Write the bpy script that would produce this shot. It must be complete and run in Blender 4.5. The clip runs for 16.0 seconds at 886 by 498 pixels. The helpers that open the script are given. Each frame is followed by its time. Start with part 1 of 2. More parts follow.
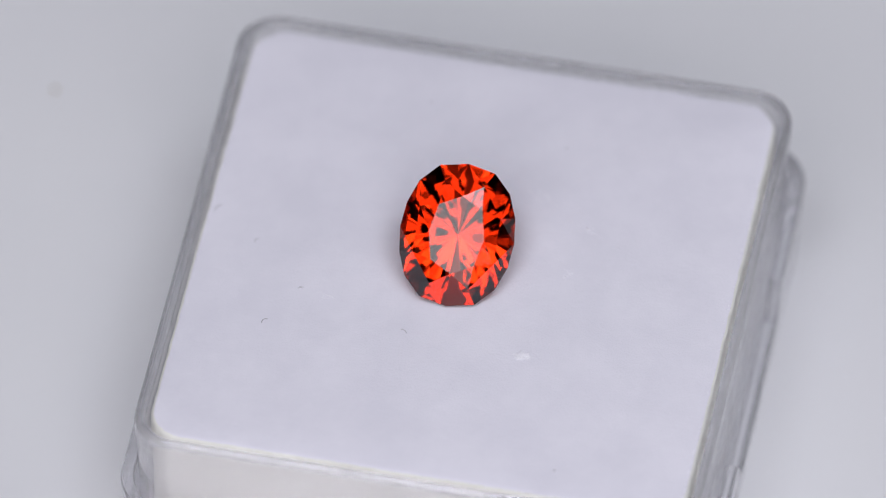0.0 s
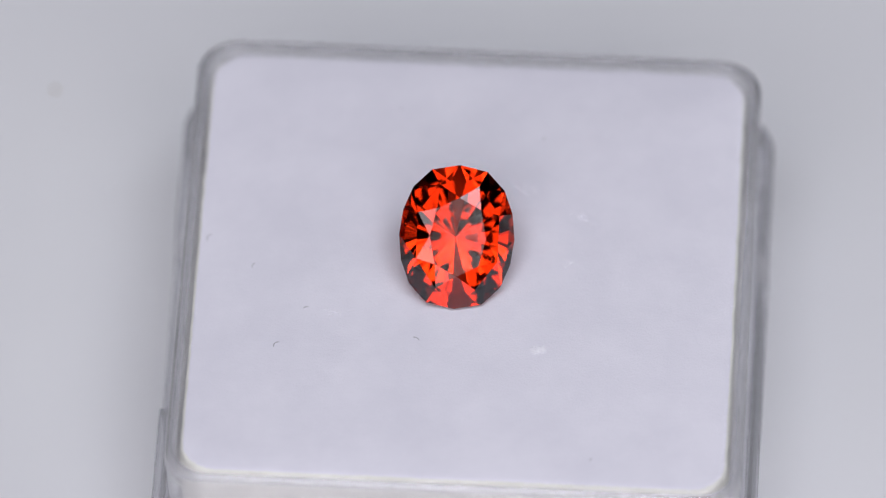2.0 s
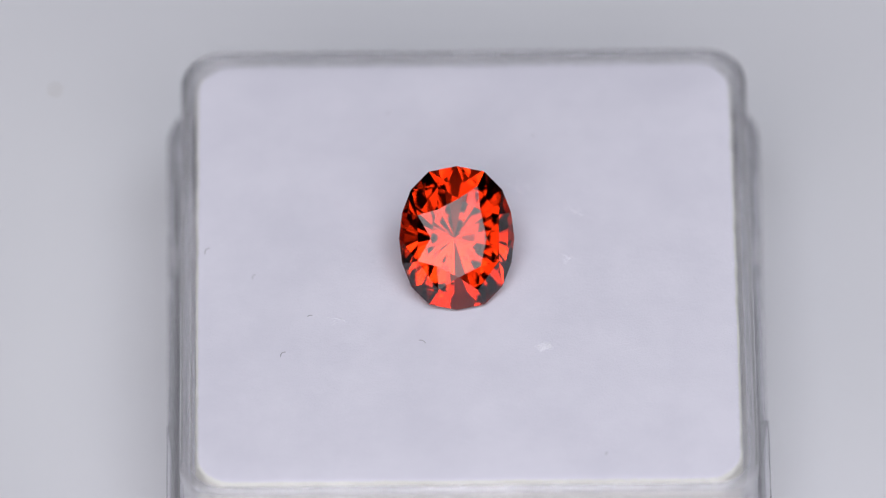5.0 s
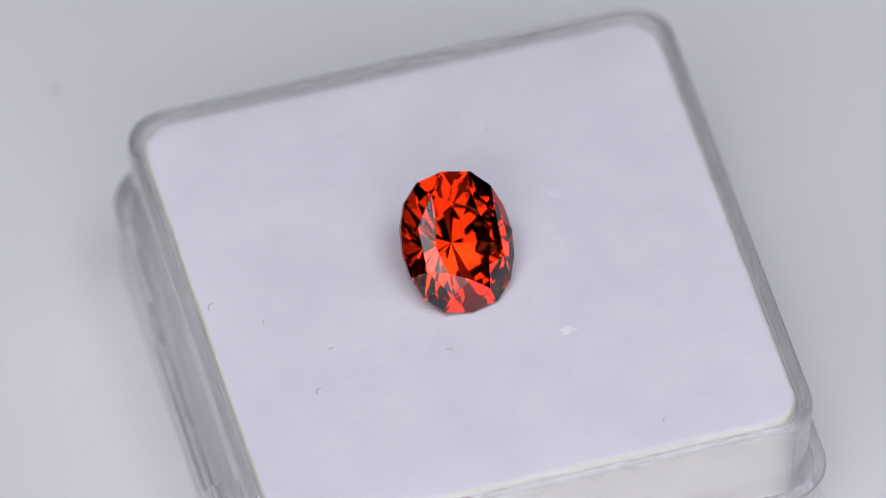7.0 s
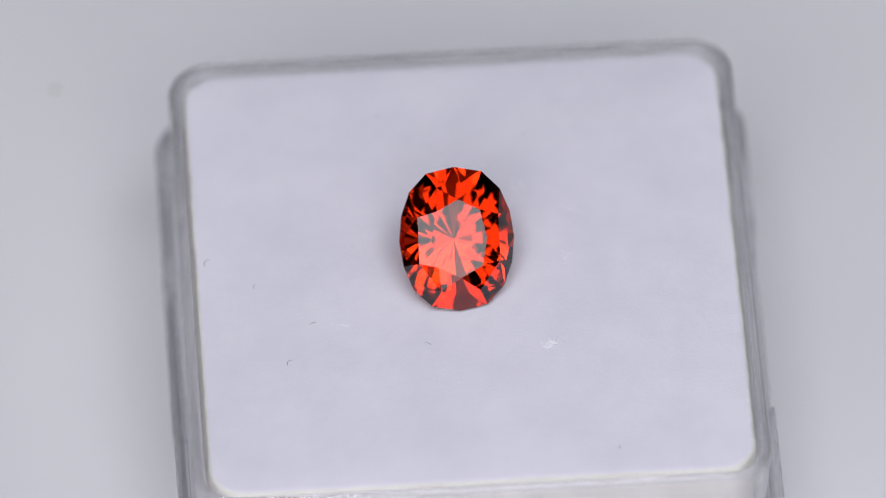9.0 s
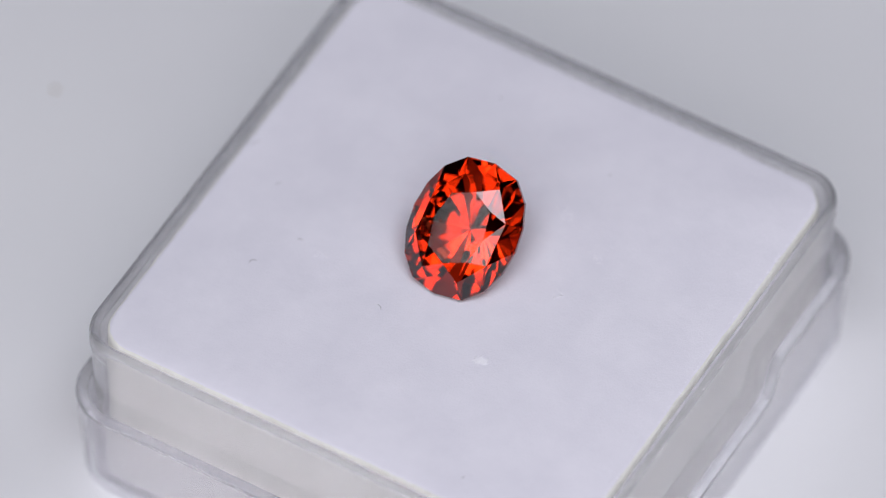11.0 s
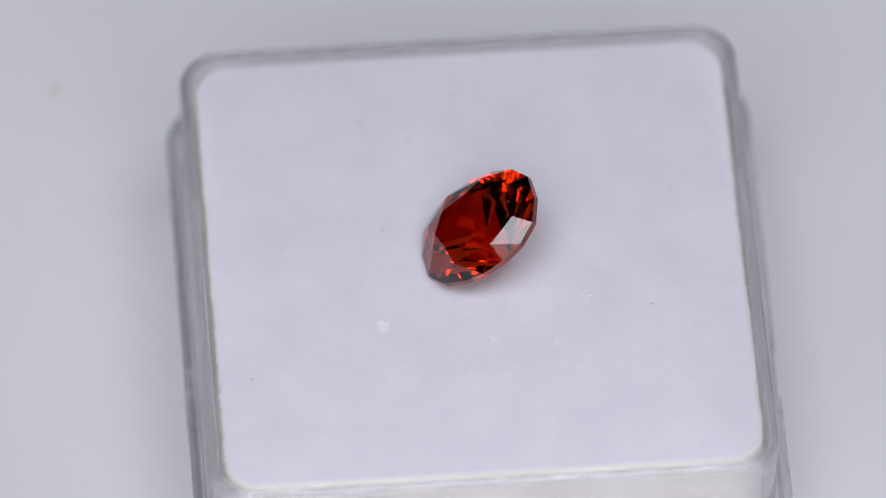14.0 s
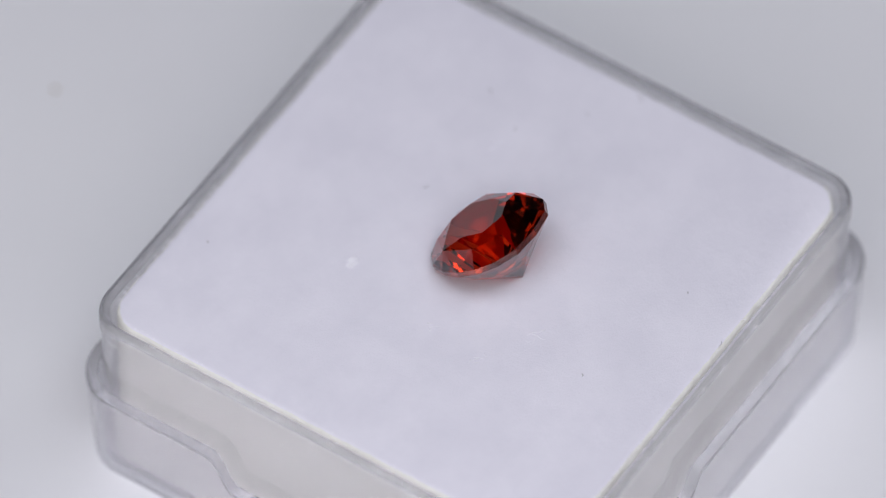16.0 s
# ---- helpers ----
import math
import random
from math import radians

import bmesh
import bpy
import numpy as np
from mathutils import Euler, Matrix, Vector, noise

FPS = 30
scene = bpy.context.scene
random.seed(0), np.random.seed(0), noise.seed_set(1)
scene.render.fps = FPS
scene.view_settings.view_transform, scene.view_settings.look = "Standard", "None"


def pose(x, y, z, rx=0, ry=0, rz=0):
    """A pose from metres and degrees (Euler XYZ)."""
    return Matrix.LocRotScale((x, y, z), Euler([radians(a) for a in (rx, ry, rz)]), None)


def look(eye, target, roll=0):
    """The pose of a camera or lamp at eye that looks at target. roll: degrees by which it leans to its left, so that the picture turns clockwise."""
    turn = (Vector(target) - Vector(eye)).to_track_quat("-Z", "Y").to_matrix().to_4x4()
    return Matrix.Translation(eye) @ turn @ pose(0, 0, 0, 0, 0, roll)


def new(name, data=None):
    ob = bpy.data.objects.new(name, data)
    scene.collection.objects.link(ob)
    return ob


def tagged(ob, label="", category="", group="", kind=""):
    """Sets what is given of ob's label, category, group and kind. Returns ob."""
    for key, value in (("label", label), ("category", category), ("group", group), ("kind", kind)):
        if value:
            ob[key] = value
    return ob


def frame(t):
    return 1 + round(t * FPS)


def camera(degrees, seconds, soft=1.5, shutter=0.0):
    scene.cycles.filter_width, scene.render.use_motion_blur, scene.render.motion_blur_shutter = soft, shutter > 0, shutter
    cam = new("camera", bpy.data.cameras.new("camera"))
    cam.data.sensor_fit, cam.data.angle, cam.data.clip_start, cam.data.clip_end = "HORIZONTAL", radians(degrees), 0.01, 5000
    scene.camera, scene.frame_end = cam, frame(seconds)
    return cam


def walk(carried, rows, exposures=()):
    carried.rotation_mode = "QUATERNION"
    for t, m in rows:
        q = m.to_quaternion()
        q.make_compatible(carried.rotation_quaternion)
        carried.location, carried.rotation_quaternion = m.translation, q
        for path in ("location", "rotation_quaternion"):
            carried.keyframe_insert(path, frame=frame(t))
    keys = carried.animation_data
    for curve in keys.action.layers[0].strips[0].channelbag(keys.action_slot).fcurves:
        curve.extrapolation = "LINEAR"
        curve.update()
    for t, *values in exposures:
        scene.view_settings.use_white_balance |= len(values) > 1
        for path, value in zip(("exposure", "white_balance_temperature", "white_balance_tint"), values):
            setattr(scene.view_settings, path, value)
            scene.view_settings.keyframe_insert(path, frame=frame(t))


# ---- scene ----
cam = camera(4.277, 16.0, soft=0.8)
U = 0.009                    # one unit of the plan: the box is 3.32 units (30 mm) wide
FOAM_Z = 1.28 * U            # height of the foam's top over the table
TARGET = Vector((-0.1904 * U, 0.142 * U, FOAM_Z))
ELEV = radians(51.47)
EYE = TARGET + 70 * U * Vector((0, -math.cos(ELEV), math.sin(ELEV)))
walk(cam, [(0.0, look(EYE, TARGET)), (16.0, look(EYE, TARGET))])
# a macro lens: shallow depth of focus on the stone
cam.data.dof.use_dof = True
cam.data.dof.focus_distance = 69.55 * U
cam.data.dof.aperture_fstop = 22.0

# turning of the box and the stone: seconds, degrees, drift in units
TURN = [
    (0.0, -13.3, 0, 0), (0.17, -15.6, 0, 0), (0.5, -10.7, 0, 0), (0.92, -3.2, 0, 0), (1.0, -4.2, 0, 0),
    (1.5, -12.2, 0, 0), (1.6, -13.2, 0, 0), (2.0, -5.0, 0, 0), (2.5, 3.6, 0, 0), (3.0, 13.1, 0, 0),
    (3.5, 22.1, 0, 0), (3.63, 23.6, 0, 0), (4.0, 17.7, 0, 0), (4.2, 13.9, 0, 0), (5.0, -1.2, 0, 0),
    (5.55, -11.0, 0, 0), (6.0, -3.8, 0, 0), (6.5, 5.3, 0, 0), (7.0, 14.0, 0, 0), (7.5, 22.9, 0, 0),
    (7.67, 25.0, 0, 0), (8.0, 19.7, 0, 0), (8.5, 10.8, 0, 0), (9.0, 2.0, 0, 0), (9.75, -11.0, 0.0, 0.006),
    (10.5, -24.0, -0.006, 0.013), (11.0, -32.4, -0.012, 0.018), (11.5, -40.9, -0.016, 0.022), (12.0, -50.2, -0.01, 0.022),
    (12.5, -59.2, 0.0, 0.017), (13.0, -68.7, 0.018, 0.015), (13.5, -78.2, 0.02, 0.012), (14.0, -87.6, 0.02, 0.009),
    (14.5, -97.2, 0.016, 0.007), (15.0, -107.3, 0.004, 0.015), (15.5, -116.6, -0.006, 0.03), (16.0, -125.4, -0.01, 0.044),
]
BOX_TURN = 1.83              # the box's sides against the axis of TURN


def turned(extra=0.0):
    return [(t, pose(x * U, y * U, 0, 0, 0, a + extra)) for t, a, x, y in TURN]


def stone_turned():
    """The stone goes with the box and settles a little on the foam after 9 s."""
    rows = []
    for t, a, x, y in TURN:
        a, k = a + 1.0, 0.0
        if t > 9:
            k = min(1.0, (t - 9) / 2.5)
            a -= 2.2 * k
            x, y = k * (0.0264 - 0.0051 * (t - 12.5)), k * (0.0151 - 0.0127 * (t - 12.5))
        rows.append((t, pose(x * U, (y - 0.003 - 0.019 * k) * U, 0, 0, 0, a)))
    return rows


# ---- light: soft panels round the lens, strips overhead, a dim pale room ----
world = bpy.data.worlds.new("room_light")
scene.world = world
world.use_nodes = True
world.node_tree.nodes["Background"].inputs["Color"].default_value = (0.72, 0.76, 0.86, 1)
world.node_tree.nodes["Background"].inputs["Strength"].default_value = 0.05


def panel(name, place, aim, w, h, radiance, colour):
    data = bpy.data.lights.new(name, "AREA")
    data.shape, data.size, data.size_y = "RECTANGLE", w, h
    data.energy = radiance * math.pi * w * h
    data.color = colour
    ob = new(name, data)
    ob.matrix_world = look(place, aim)
    return ob


STONE = Vector((0, 0, FOAM_Z))
VIEW = (EYE - STONE).normalized()
SIDE = Vector((1, 0, 0))
RISE = VIEW.cross(SIDE)
FRONT, COOL = (1.01, 0.965, 1.005), (0.925, 0.955, 1.065)
L_FRONT, L_TOP = 2.36, 5.2


def front(x0, x1, y0, y1, share=1.0):
    """A soft panel beside the lens, by its edges across and up in the plane square to the view."""
    x, y = (x0 + x1) / 2, (y0 + y1) / 2
    panel("front_light", STONE + 0.62 * VIEW + x * SIDE + y * RISE, STONE + x * SIDE + y * RISE, x1 - x0, y1 - y0, share * L_FRONT, FRONT)


front(0.066, 0.30, -0.26, 0.12)
front(-0.36, -0.036, -0.26, 0.12)
front(-0.033, 0.063, 0.0505, 0.12)
front(-0.033, 0.063, -0.26, -0.06)
front(-0.30, 0.27, -0.56, -0.46, 0.6)
panel("strip_light", STONE + Vector((0.025, -0.205, 0.74)), STONE + Vector((0.025, -0.205, 0)), 0.66, 0.25, L_TOP, COOL)
panel("strip_light", STONE + Vector((-0.14, -0.36, 0.74)), STONE + Vector((-0.14, -0.36, 0)), 0.28, 0.056, L_TOP, COOL)
panel("overhead_light", STONE + Vector((0.36, -0.025, 0.74)), STONE + Vector((0.36, -0.025, 0)), 0.36, 0.09, 0.8 * L_TOP, COOL)


# ---- materials ----
def material(name):
    m = bpy.data.materials.new(name)
    m.use_nodes = True
    return m, m.node_tree.nodes, m.node_tree.links, m.node_tree.nodes["Principled BSDF"]


def noise_tex(nodes, links, scale, detail=4.0, rough=0.55, coords="Object"):
    c = nodes.new("ShaderNodeTexCoord")
    n = nodes.new("ShaderNodeTexNoise")
    n.inputs["Scale"].default_value, n.inputs["Detail"].default_value = scale, detail
    n.inputs["Roughness"].default_value = rough
    links.new(c.outputs[coords], n.inputs["Vector"])
    return n


def mixed(nodes, links, fac, a, b, lo=0.35, hi=0.65):
    r = nodes.new("ShaderNodeValToRGB")
    r.color_ramp.elements[0].position, r.color_ramp.elements[1].position = lo, hi
    r.color_ramp.elements[0].color, r.color_ramp.elements[1].color = (*a, 1), (*b, 1)
    links.new(fac, r.inputs["Fac"])
    return r.outputs["Color"]


def bumped(nodes, links, b, height, strength, distance):
    k = nodes.new("ShaderNodeBump")
    k.inputs["Strength"].default_value, k.inputs["Distance"].default_value = strength, distance
    links.new(height, k.inputs["Height"])
    links.new(k.outputs["Normal"], b.inputs["Normal"])
    return k


def mat_table():
    m, n, l, b = material("white_tabletop")
    big = noise_tex(n, l, 25.0, 3.0)
    l.new(mixed(n, l, big.outputs["Fac"], (0.77, 0.77, 0.79), (0.81, 0.81, 0.825)), b.inputs["Base Color"])
    fine = noise_tex(n, l, 3000.0, 3.0)
    bumped(n, l, b, fine.outputs["Fac"], 0.15, 0.00002)
    b.inputs["Roughness"].default_value = 0.45
    return m


def mat_foam():
    m, n, l, b = material("white_foam")
    big = noise_tex(n, l, 260.0, 5.0, 0.6)
    l.new(mixed(n, l, big.outputs["Fac"], (0.79, 0.775, 0.85), (0.845, 0.828, 0.90)), b.inputs["Base Color"])
    fine = noise_tex(n, l, 6500.0, 4.0, 0.7)
    mid = noise_tex(n, l, 900.0, 4.0, 0.6)
    add = n.new("ShaderNodeMath")
    add.operation = "MULTIPLY_ADD"
    add.inputs[1].default_value = 0.6
    l.new(fine.outputs["Fac"], add.inputs[0])
    l.new(mid.outputs["Fac"], add.inputs[2])
    bumped(n, l, b, add.outputs["Value"], 0.36, 0.0001)
    b.inputs["Roughness"].default_value = 0.95
    b.inputs["Specular IOR Level"].default_value = 0.15
    b.inputs["Sheen Weight"].default_value = 0.1
    return m


# the same pad in a warmer colour, for every face not turned up
def mat_foam_side_edge():
    m, n, l, b = material("cream_side_dulled_edge")
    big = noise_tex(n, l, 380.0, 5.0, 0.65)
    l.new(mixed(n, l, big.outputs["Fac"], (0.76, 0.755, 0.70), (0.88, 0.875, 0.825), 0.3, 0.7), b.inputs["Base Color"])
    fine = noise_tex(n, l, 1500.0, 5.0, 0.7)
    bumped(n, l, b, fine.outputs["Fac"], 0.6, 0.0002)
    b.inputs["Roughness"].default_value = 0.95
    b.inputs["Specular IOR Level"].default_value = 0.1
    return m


def mat_plastic(name, gloss):
    m, n, l, b = material(name)
    b.inputs["Base Color"].default_value = (0.94, 0.932, 0.962, 1)
    b.inputs["Transmission Weight"].default_value = 0.88
    b.inputs["IOR"].default_value = 1.49
    b.inputs["Roughness"].default_value = 0.0
    s = noise_tex(n, l, 500.0, 3.0)
    bumped(n, l, b, s.outputs["Fac"], 0.015, 0.00003)
    clear = n.new("ShaderNodeBsdfTransparent")
    clear.inputs["Color"].default_value = (0.935, 0.937, 0.945, 1)
    mix = n.new("ShaderNodeMixShader")
    mix.inputs["Fac"].default_value = gloss
    l.new(clear.outputs["BSDF"], mix.inputs[1])
    l.new(b.outputs["BSDF"], mix.inputs[2])
    l.new(mix.outputs["Shader"], n["Material Output"].inputs["Surface"])
    return m


def mat_stone():
    m, n, l, b = material("red_orange_garnet")
    b.inputs["Base Color"].default_value = (0.60, 0.020, 0.002, 1)
    b.inputs["Transmission Weight"].default_value = 1.0
    b.inputs["IOR"].default_value = 1.80
    b.inputs["Roughness"].default_value = 0.0
    return m


def mat_girdle():
    m, n, l, b = material("frosted_girdle")
    b.inputs["Base Color"].default_value = (0.30, 0.10, 0.10, 1)
    b.inputs["Transmission Weight"].default_value = 0.75
    b.inputs["IOR"].default_value = 1.80
    b.inputs["Roughness"].default_value = 0.25
    return m


def mat_plain(name, a, b_, scale, rough):
    m, n, l, b = material(name)
    s = noise_tex(n, l, scale, 4.0)
    l.new(mixed(n, l, s.outputs["Fac"], a, b_), b.inputs["Base Color"])
    b.inputs["Roughness"].default_value = rough
    return m


TABLE, FOAM, GARNET, GIRDLE = mat_table(), mat_foam(), mat_stone(), mat_girdle()
PLASTIC, TRAY_PLASTIC = mat_plastic("clear_plastic", 0.72), mat_plastic("clear_tray_plastic", 0.8)
FOAM_SIDE_EDGE = mat_foam_side_edge()
LINT_GREY = mat_plain("grey_lint", (0.46, 0.45, 0.48), (0.60, 0.59, 0.62), 4000, 0.9)
LINT_WHITE = mat_plain("white_fluff", (0.90, 0.89, 0.94), (0.94, 0.935, 0.97), 4000, 0.95)
WALL = mat_plain("dark_grey_paint", (0.10, 0.10, 0.11), (0.13, 0.13, 0.14), 3, 0.8)
DUST = mat_plain("beige_dust", (0.26, 0.20, 0.08), (0.36, 0.29, 0.16), 4000, 0.9)


# ---- building helpers ----
def part(name, bm, mat, parent=None, label="", smooth=False):
    me = bpy.data.meshes.new(name)
    bm.normal_update()
    bm.to_mesh(me)
    bm.free()
    me.materials.append(mat)
    if smooth:
        for f in me.polygons:
            f.use_smooth = True
        me.set_sharp_from_angle(angle=radians(32))
    ob = new(name, me)
    if parent:
        ob.parent = parent
    if label:
        tagged(ob, label)
    return ob


def ring_points(half, radius, side=56, arc=12):
    """A square with rounded corners about the origin, counter-clockwise from the +x side."""
    pts = []
    for q in range(4):
        turn = Matrix.Rotation(q * math.pi / 2, 2)
        flat = half - radius
        for i in range(side):
            pts.append(turn @ Vector((half, -flat + 2 * flat * i / side)))
        for i in range(arc):
            a = math.pi / 2 * i / arc
            pts.append(turn @ Vector((flat + radius * math.cos(a), flat + radius * math.sin(a))))
    return pts


def swept(profile, half, radius, closed, lift=None, rough=0.0):
    """Sweep a profile of (inset, z) in units round a rounded square. closed: the profile is a loop; else both ends are capped."""
    bm = bmesh.new()
    loops = []
    # close loops beside each end of a long flank, so that it stays flat and only its edges are rounded
    fine = []
    for k, a in enumerate(profile):
        fine.append((k, *a))
        b = profile[(k + 1) % len(profile)]
        long_way = math.dist(a, b)
        if long_way > 0.06 and (closed or k + 1 < len(profile)):
            for u in (0.010 / long_way, 1 - 0.010 / long_way):
                fine.append((k if u < 0.5 else (k + 1) % len(profile), a[0] + (b[0] - a[0]) * u, a[1] + (b[1] - a[1]) * u))
    for k, inset, z in fine:
        loop = []
        for i, p in enumerate(ring_points(half - inset, max(radius - inset, 0.02))):
            dz = lift(p, k) if lift else 0.0
            if rough:
                p = p * (1 - rough * (abs(noise.noise(Vector((p.x * 9, p.y * 9, z * 4)))) + 0.6 * abs(noise.noise(Vector((p.x * 34, p.y * 34, z * 9))))))
            loop.append(bm.verts.new((p.x * U, p.y * Y_FIT * U, (z + dz) * U)))
        loops.append(loop)
    pairs = list(zip(loops, loops[1:])) + ([(loops[-1], loops[0])] if closed else [])
    for a, b in pairs:
        for i in range(len(a)):
            j = (i + 1) % len(a)
            bm.faces.new((a[i], a[j], b[j], b[i]))
    if not closed:
        bm.faces.new(loops[0])
        bm.faces.new(loops[-1])
    bmesh.ops.recalc_face_normals(bm, faces=bm.faces)
    return bm


# ---- setting ----
def slab(x0, x1, y0, y1, z0, z1):
    bm = bmesh.new()
    bmesh.ops.create_cube(bm, size=1)
    for v in bm.verts:
        v.co = Vector((x0 if v.co.x < 0 else x1, y0 if v.co.y < 0 else y1, z0 if v.co.z < 0 else z1))
    return bm


for name, s in (("floor", (-2, 2, -2, 2, -0.8, -0.75)), ("ceiling", (-2, 2, -2, 2, 1.7, 1.75)), ("wall_north", (-2, 2, 2, 2.1, -0.8, 1.75)),
                ("wall_south", (-2, 2, -2.1, -2, -0.8, 1.75)), ("wall_east", (2, 2.1, -2.1, 2.1, -0.8, 1.75)), ("wall_west", (-2.1, -2, -2.1, 2.1, -0.8, 1.75))):
    tagged(part(name, slab(*s), WALL), "plain dark grey studio " + name.split("_")[0], kind="structure")
tagged(part("tabletop", slab(-0.8, 0.8, -0.7, 0.7, -0.03, 0), TABLE), "plain matte white tabletop under the display box", "tabletop", kind="structure")


# ---- the display box ----
H, R = 1.685, 0.25
Y_FIT = 0.988                # the box is a little shorter one way
box = new("gem_box")
tagged(box, "clear plastic gem display box with white foam, seated in its tray", "gem box")
CX, CY = -0.052, -0.012


def inside(ob):
    ob.location = (CX * U, CY * U, 0)
    return ob


def build_box():
    top = 1.28
    prof = [(0.085, 0.12), (0.085, top - 0.034), (0.090, top - 0.016), (0.102, top - 0.005), (0.122, top)]
    bm = swept(prof, H, R + 0.05, False, rough=0.006)
    foam = inside(part("foam_pad", bm, FOAM, box, "soft white foam pad, slightly frayed at the edge", True))
    foam.data.materials.append(FOAM_SIDE_EDGE)
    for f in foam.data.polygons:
        # takes in the rounded edge too: shade put into its colour against a bright line
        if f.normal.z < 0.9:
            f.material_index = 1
    w = 0.066
    cup = [(0.012, 0.07), (0.012, top - 0.115), (0.0, top - 0.095), (0.0, top - 0.01), (0.006, top + 0.012), (0.018, top + 0.025), (0.033, top + 0.03), (w - 0.018, top + 0.025), (w - 0.006, top + 0.012), (w, top - 0.01),
           (w, 0.16), (w + 0.03, 0.115), (1.55, 0.1), (1.55, 0.07)]
    bm = swept(cup, H, R, True)
    inner = inside(part("inner_box", bm, PLASTIC, box, "clear plastic box wall with a rounded rim", True))

    def dip(p, k):
        if k in (2, 3, 4, 5):
            if abs(p.x) > abs(p.y):
                return -0.24 * max(0.0, min(1.0, (0.70 - abs(p.y)) / 0.11))
            return -0.14 * max(0.0, min(1.0, (0.22 - abs(p.x - 0.48)) / 0.08))
        return 0.0

    tray = [(0.075, 0.0), (0.042, 0.03), (0.0, 0.715), (0.008, 0.73), (0.072, 0.73), (0.080, 0.715), (0.090, 0.06), (1.6, 0.06), (1.6, 0.0)]
    bm = swept(tray, H + 0.09, R + 0.08, True, dip)
    outer = inside(part("outer_tray", bm, TRAY_PLASTIC, box, "clear plastic tray with dipped lip", True))
    for o in (inner, outer):
        o.visible_shadow = False
    return foam


foam_pad = build_box()


# ---- the stone ----
def quarter(points):
    """A ring mirrored from its first quarter, from the +x axis to the +y axis, counter-clockwise."""
    on_axis = points[0][1] == 0
    half = points + [(-x, y) for x, y in (points[-2::-1] if on_axis else points[::-1])]
    return half + [(x, -y) for x, y in (half[-2:0:-1] if on_axis else half[::-1])]


def build_stone():
    girdle = quarter([(0.3393, 0), (0.3212, 0.1485), (0.2681, 0.2844), (0.1644, 0.3895), (0, 0.4226)])
    table = quarter([(0.1653, 0), (0.1291, 0.1653), (0, 0.2310)])
    star = quarter([(0.2396, 0.1362), (0.1158, 0.3044)])
    star_z = [0.1092, 0.0943, 0.0943, 0.1092] * 2
    place = Matrix.Translation(GEM_PLACE) @ Matrix.Rotation(radians(GEM_TURN[0]), 4, "Z") @ Matrix.Rotation(radians(GEM_TURN[1]), 4, "X") @ Matrix.Rotation(radians(GEM_TURN[2]), 4, "Z")
    place = Matrix.Translation((0, 0, FOAM_Z)) @ Matrix.Scale(U, 4) @ place

    def around(ring, z):
        return [place @ Vector((x, y, z)) for x, y in ring]

    tab = around(table, TABLE_Z)
    tip = [place @ Vector((x, y, z)) for (x, y), z in zip(star, star_z)]
    up, dn = around(girdle, GIRDLE_H), around(girdle, GIRDLE_LOW)
    low = [place @ Vector((LOW[0] * math.cos(radians(22.5 * i + 11.25)), LOW[1] * math.sin(radians(22.5 * i + 11.25)), LOW[2])) for i in range(16)]
    culet = place @ Vector((0, 0, -GEM_DEPTH))
    centre = place @ Vector((0, 0, -0.05))
    crown, belt, pavilion = [], [], []
    for i in range(8):
        j, k = (i + 1) % 8, (2 * i + 2) % 16
        crown += [(tab[i], tip[i], tab[j]), (tab[i], tip[i - 1], tip[i]), (tip[i - 1], up[2 * i], tip[i]),
                  (tip[i], up[2 * i], up[2 * i + 1]), (tip[i], up[2 * i + 1], up[k])]
    for i in range(16):
        j = (i + 1) % 16
        belt.append((up[i], up[j], dn[j], dn[i]))
        pavilion += [(dn[i], dn[j], low[i]), (dn[j], low[j], low[i]), (low[i], low[j], culet)]
    stone = new("gemstone")
    for name, faces, mat, label in (("table_facet", [tab], GARNET, "flat top facet of the stone"), ("crown", crown, GARNET, "ring of triangular facets round the table"),
                                    ("girdle", belt, GIRDLE, "thin frosted girdle"), ("pavilion", pavilion, GARNET, "deep facets narrowing to a point")):
        bm = bmesh.new()
        seen = {}
        for f in faces:
            for v in f:
                if id(v) not in seen:
                    seen[id(v)] = bm.verts.new(v)
            face = bm.faces.new([seen[id(v)] for v in f])
            face.normal_update()
            if face.normal.dot(face.calc_center_median() - centre) < 0:
                face.normal_flip()
        part(name, bm, mat, stone, label)
    return stone


TABLE_Z, GIRDLE_H, GIRDLE_LOW, GEM_DEPTH = 0.139, 0.0195, -0.016, 0.3508
LOW = (0.24, 0.27, -0.1375)  # the ring of corners halfway down the pavilion: half widths and height
GEM_PLACE = (-0.1111, 0.0108, 0.272)
GEM_TURN = (8.59, 39.12, -6.28)
gemstone = tagged(build_stone(), "faceted oval red-orange garnet lying tilted on white foam", "gemstone")


# ---- lint and dust ----
def fibre(points, thick):
    bm = bmesh.new()
    rings = []
    for i, p in enumerate(points):
        q = points[min(i + 1, len(points) - 1)] - points[max(i - 1, 0)]
        side = q.cross(Vector((0, 0, 1))).normalized()
        upw = side.cross(q).normalized()
        r = thick * (0.5 if i in (0, len(points) - 1) else 1)
        rings.append([bm.verts.new(p + r * (math.cos(k * math.pi / 3) * side + math.sin(k * math.pi / 3) * upw)) for k in range(6)])
    for a, b in zip(rings, rings[1:]):
        for k in range(6):
            bm.faces.new((a[k], a[(k + 1) % 6], b[(k + 1) % 6], b[k]))
    bm.faces.new(rings[0])
    bm.faces.new(rings[-1])
    bmesh.ops.recalc_face_normals(bm, faces=bm.faces)
    return bm


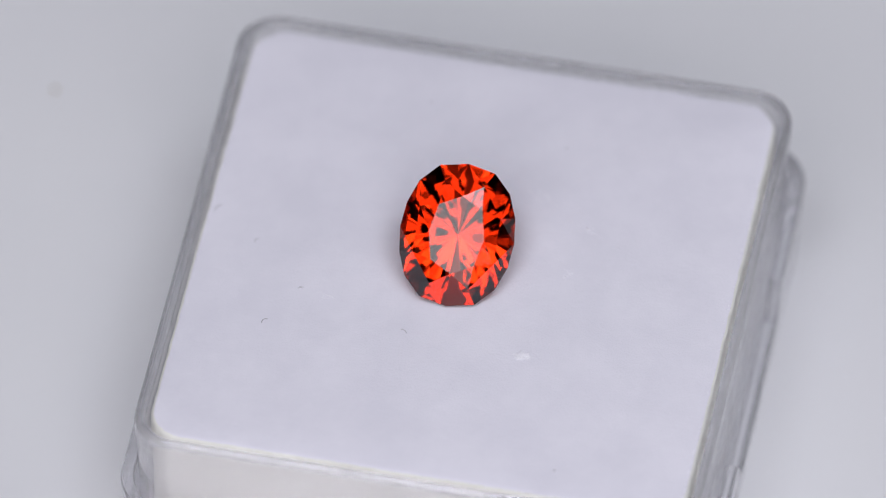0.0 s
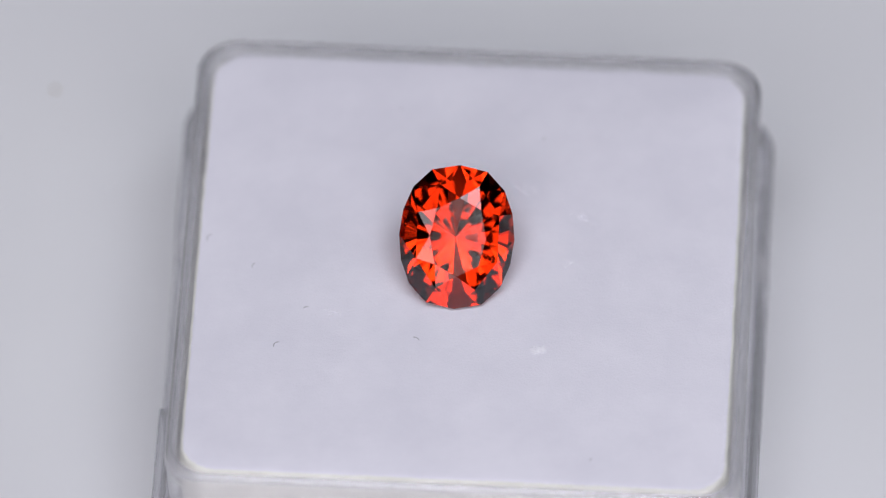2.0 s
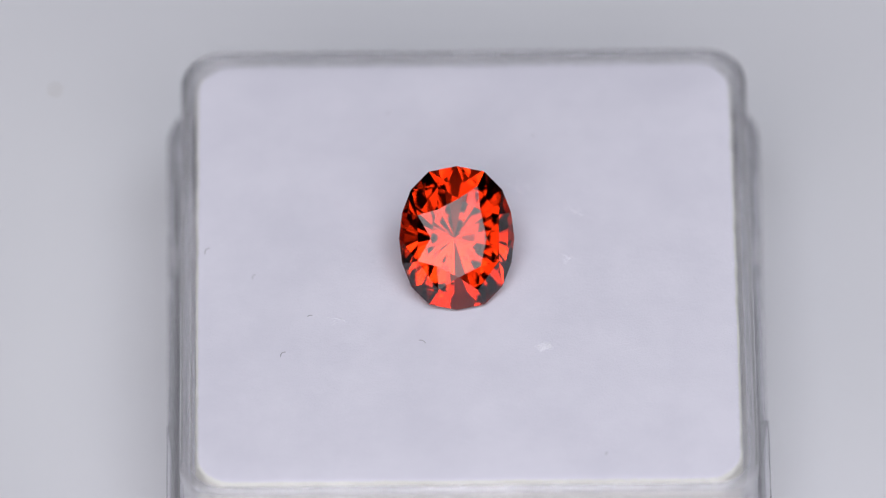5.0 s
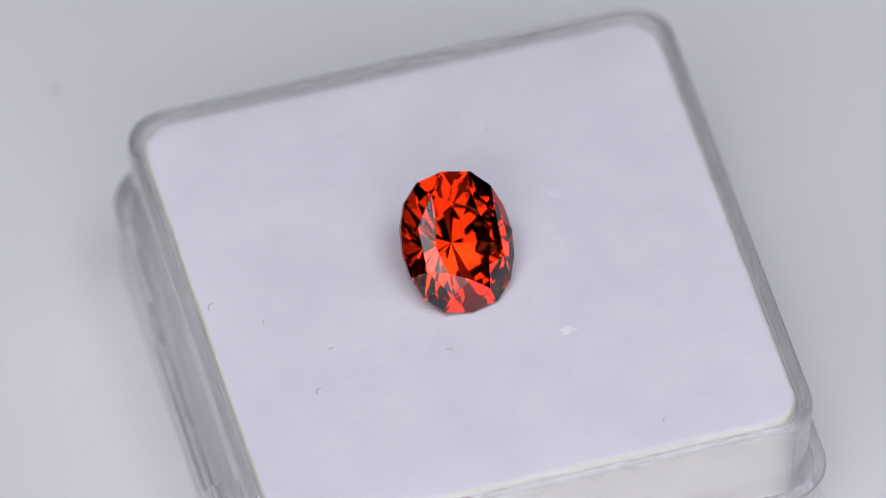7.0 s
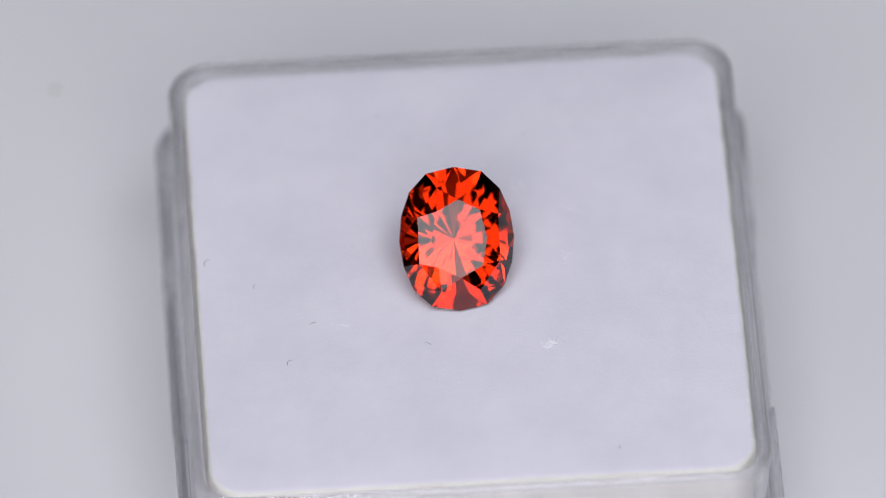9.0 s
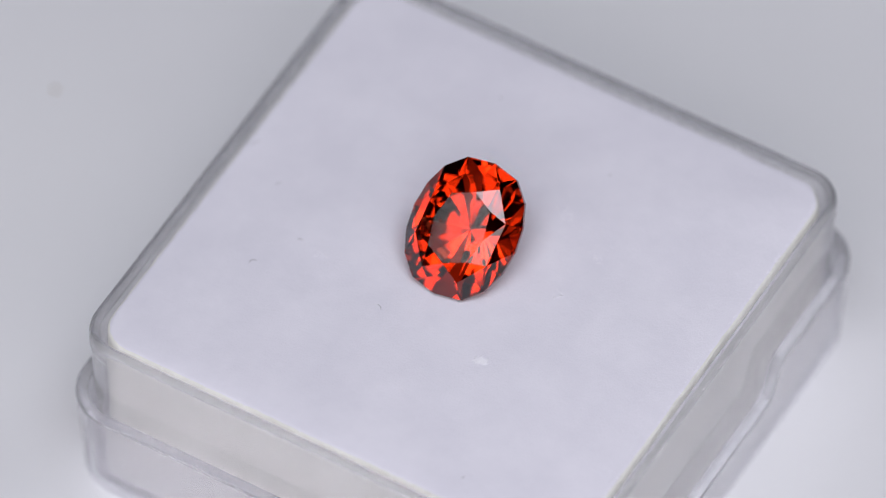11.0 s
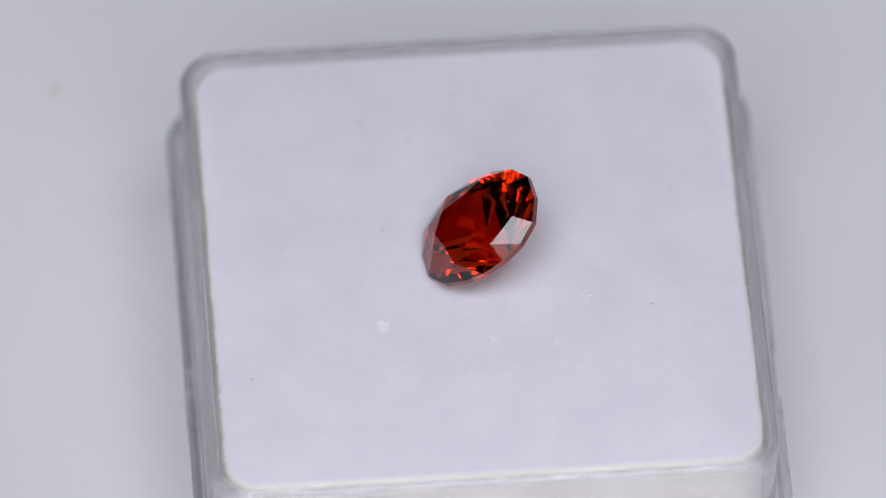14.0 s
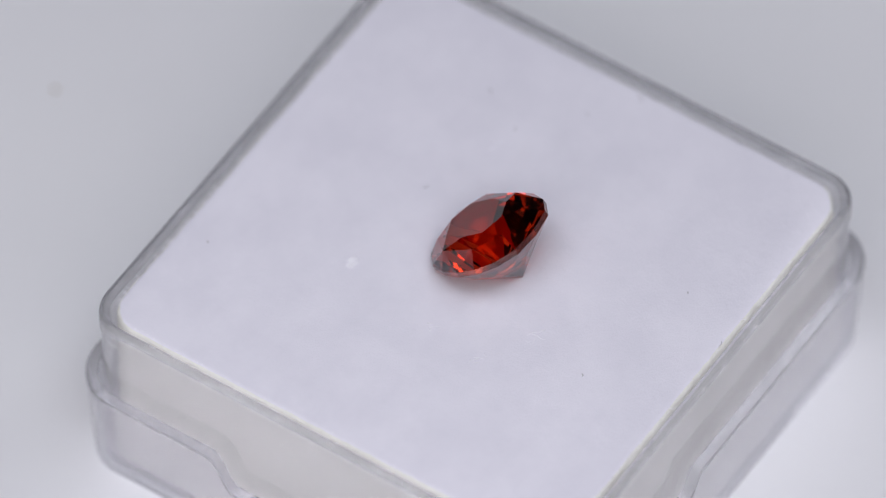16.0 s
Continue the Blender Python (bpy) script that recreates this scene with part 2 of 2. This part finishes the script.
def box_xy(x, y):
    """From the turning axis's plan to the box's own."""
    c, s = math.cos(radians(-BOX_TURN)), math.sin(radians(-BOX_TURN))
    return x * c - y * s - CX, x * s + y * c - CY


def lint(x, y, length, angle, bend, mat=LINT_GREY, thick=0.0032, label="tiny grey fibre"):
    x, y = box_xy(x, y)
    pts = []
    for i in range(7):
        u = i / 6 - 0.5
        d = Matrix.Rotation(radians(angle), 2) @ Vector((u * length, bend * (0.25 - u * u) * 4 * length))
        pts.append(Vector(((x + d.x) * U, (y + d.y) * U, (1.28 + 0.004) * U)))
    return part("lint", fibre(pts, thick * U), mat, foam_pad, label)


lint(-0.965, -0.387, 0.035, 20, 0.2)
lint(-1.111, -0.675, 0.05, 50, 0.3)
lint(-0.301, -0.562, 0.045, -30, 0.2)
lint(-1.608 + 0.03, 0.087, 0.06, 60, 0.3)
lint(-0.335, 1.53, 0.045, 15, 0.25, thick=0.0022)
lint(0.325, 1.007, 0.020, 40, 0.2, thick=0.004)
lint(0.792, -1.366, 0.020, 52, 0.2, thick=0.004)
lint(-0.539, 1.161, 0.015, 47, 0.2, thick=0.004)
lint(-1.30, -0.10, 0.04, 70, 0.3, thick=0.0025)


WISPS = [(-0.82, -0.41, 0.06), (0.57, 0.43, 0.06), (0.24, 0.62, 0.07), (0.53, 0.07, 0.05)]


def fluff(x, y, size, strands, label="small white tuft of fluff"):
    """A loose tuft of fine curled strands."""
    x, y = box_xy(x, y)
    bm = bmesh.new()
    for _ in range(strands):
        a, r = rng.uniform(0, 6.28), size * rng.random() ** 0.7
        cx, cy, d = x + r * math.cos(a), y + 0.7 * r * math.sin(a), rng.uniform(0, 6.28)
        ln, curl = size * rng.uniform(0.4, 1.1), rng.uniform(-1.5, 1.5)
        top = rng.uniform(0.001, 0.12 * size)
        pts = []
        for k in range(5):
            u = k / 4 - 0.5
            e = d + curl * u
            pts.append(Vector(((cx + u * ln * math.cos(e)) * U, (cy + u * ln * math.sin(e)) * U, (1.2805 + top * (1 - 4 * u * u)) * U)))
        f = fibre(pts, rng.uniform(0.0012, 0.0020) * U)
        me = bpy.data.meshes.new("strand")
        f.to_mesh(me)
        f.free()
        bm.from_mesh(me)
        bpy.data.meshes.remove(me)
    return tagged(part("fluff", bm, LINT_WHITE, foam_pad, label), kind="stuff")


rng = random.Random(5)
fluff(0.42, -0.579, 0.042, 120)
for x, y, size in WISPS:
    fluff(x, y, size, 6, "faint wisp of white fibres")


def frayed_edge():
    """Loose fibres along the cut edge of the foam, thickest round two corners."""
    bm = bmesh.new()
    ring = ring_points(H - 0.128, R - 0.06, 90, 10)
    for i, p in enumerate(ring):
        thick_here = 0.5 if (p.x > 0.6 and (p.y < -0.9 or p.y > 0.9)) or (p.y < -1.4 and p.x > 0.4) else 0.10
        for k in range(3):
            if rng.random() > thick_here:
                continue
            q = ring[(i + 1) % len(ring)]
            base = p.lerp(q, rng.random())
            out = Vector((base.x, base.y)).normalized()
            out = Matrix.Rotation(rng.uniform(-0.9, 0.9), 2) @ out
            ln = rng.uniform(0.012, 0.04)
            pts = [Vector((base.x * U, base.y * U, 1.272 * U)) + U * Vector((out.x * ln * u, out.y * ln * u, 0.02 * u * (1.4 - u))) for u in (0.0, 0.5, 1.0)]
            f = fibre(pts, 0.0018 * U)
            me = bpy.data.meshes.new("strand")
            f.to_mesh(me)
            f.free()
            bm.from_mesh(me)
            bpy.data.meshes.remove(me)
    return tagged(part("frayed_edge", bm, LINT_WHITE, foam_pad, "loose white fibres along the foam's cut edge"), kind="stuff")


frayed_edge()


def speck(x, y, size):
    bm = bmesh.new()
    bmesh.ops.create_icosphere(bm, subdivisions=2, radius=size * U)
    for v in bm.verts:
        n_ = 1 + 0.35 * noise.noise(v.co * 400 / size * 0.1)
        v.co = Vector((v.co.x * n_, v.co.y * n_, max(0.0, v.co.z * 0.5 * n_ + 0.3 * size * U)))
        v.co += Vector((x * U, y * U, 0))
    return tagged(part("dust_speck", bm, DUST), "tiny beige dust speck on the white tabletop", "dust")


speck(-2.56, 2.40, 0.017)


# ---- movement ----
def motions():
    walk(box, turned(BOX_TURN))
    walk(gemstone, stone_turned())


motions()
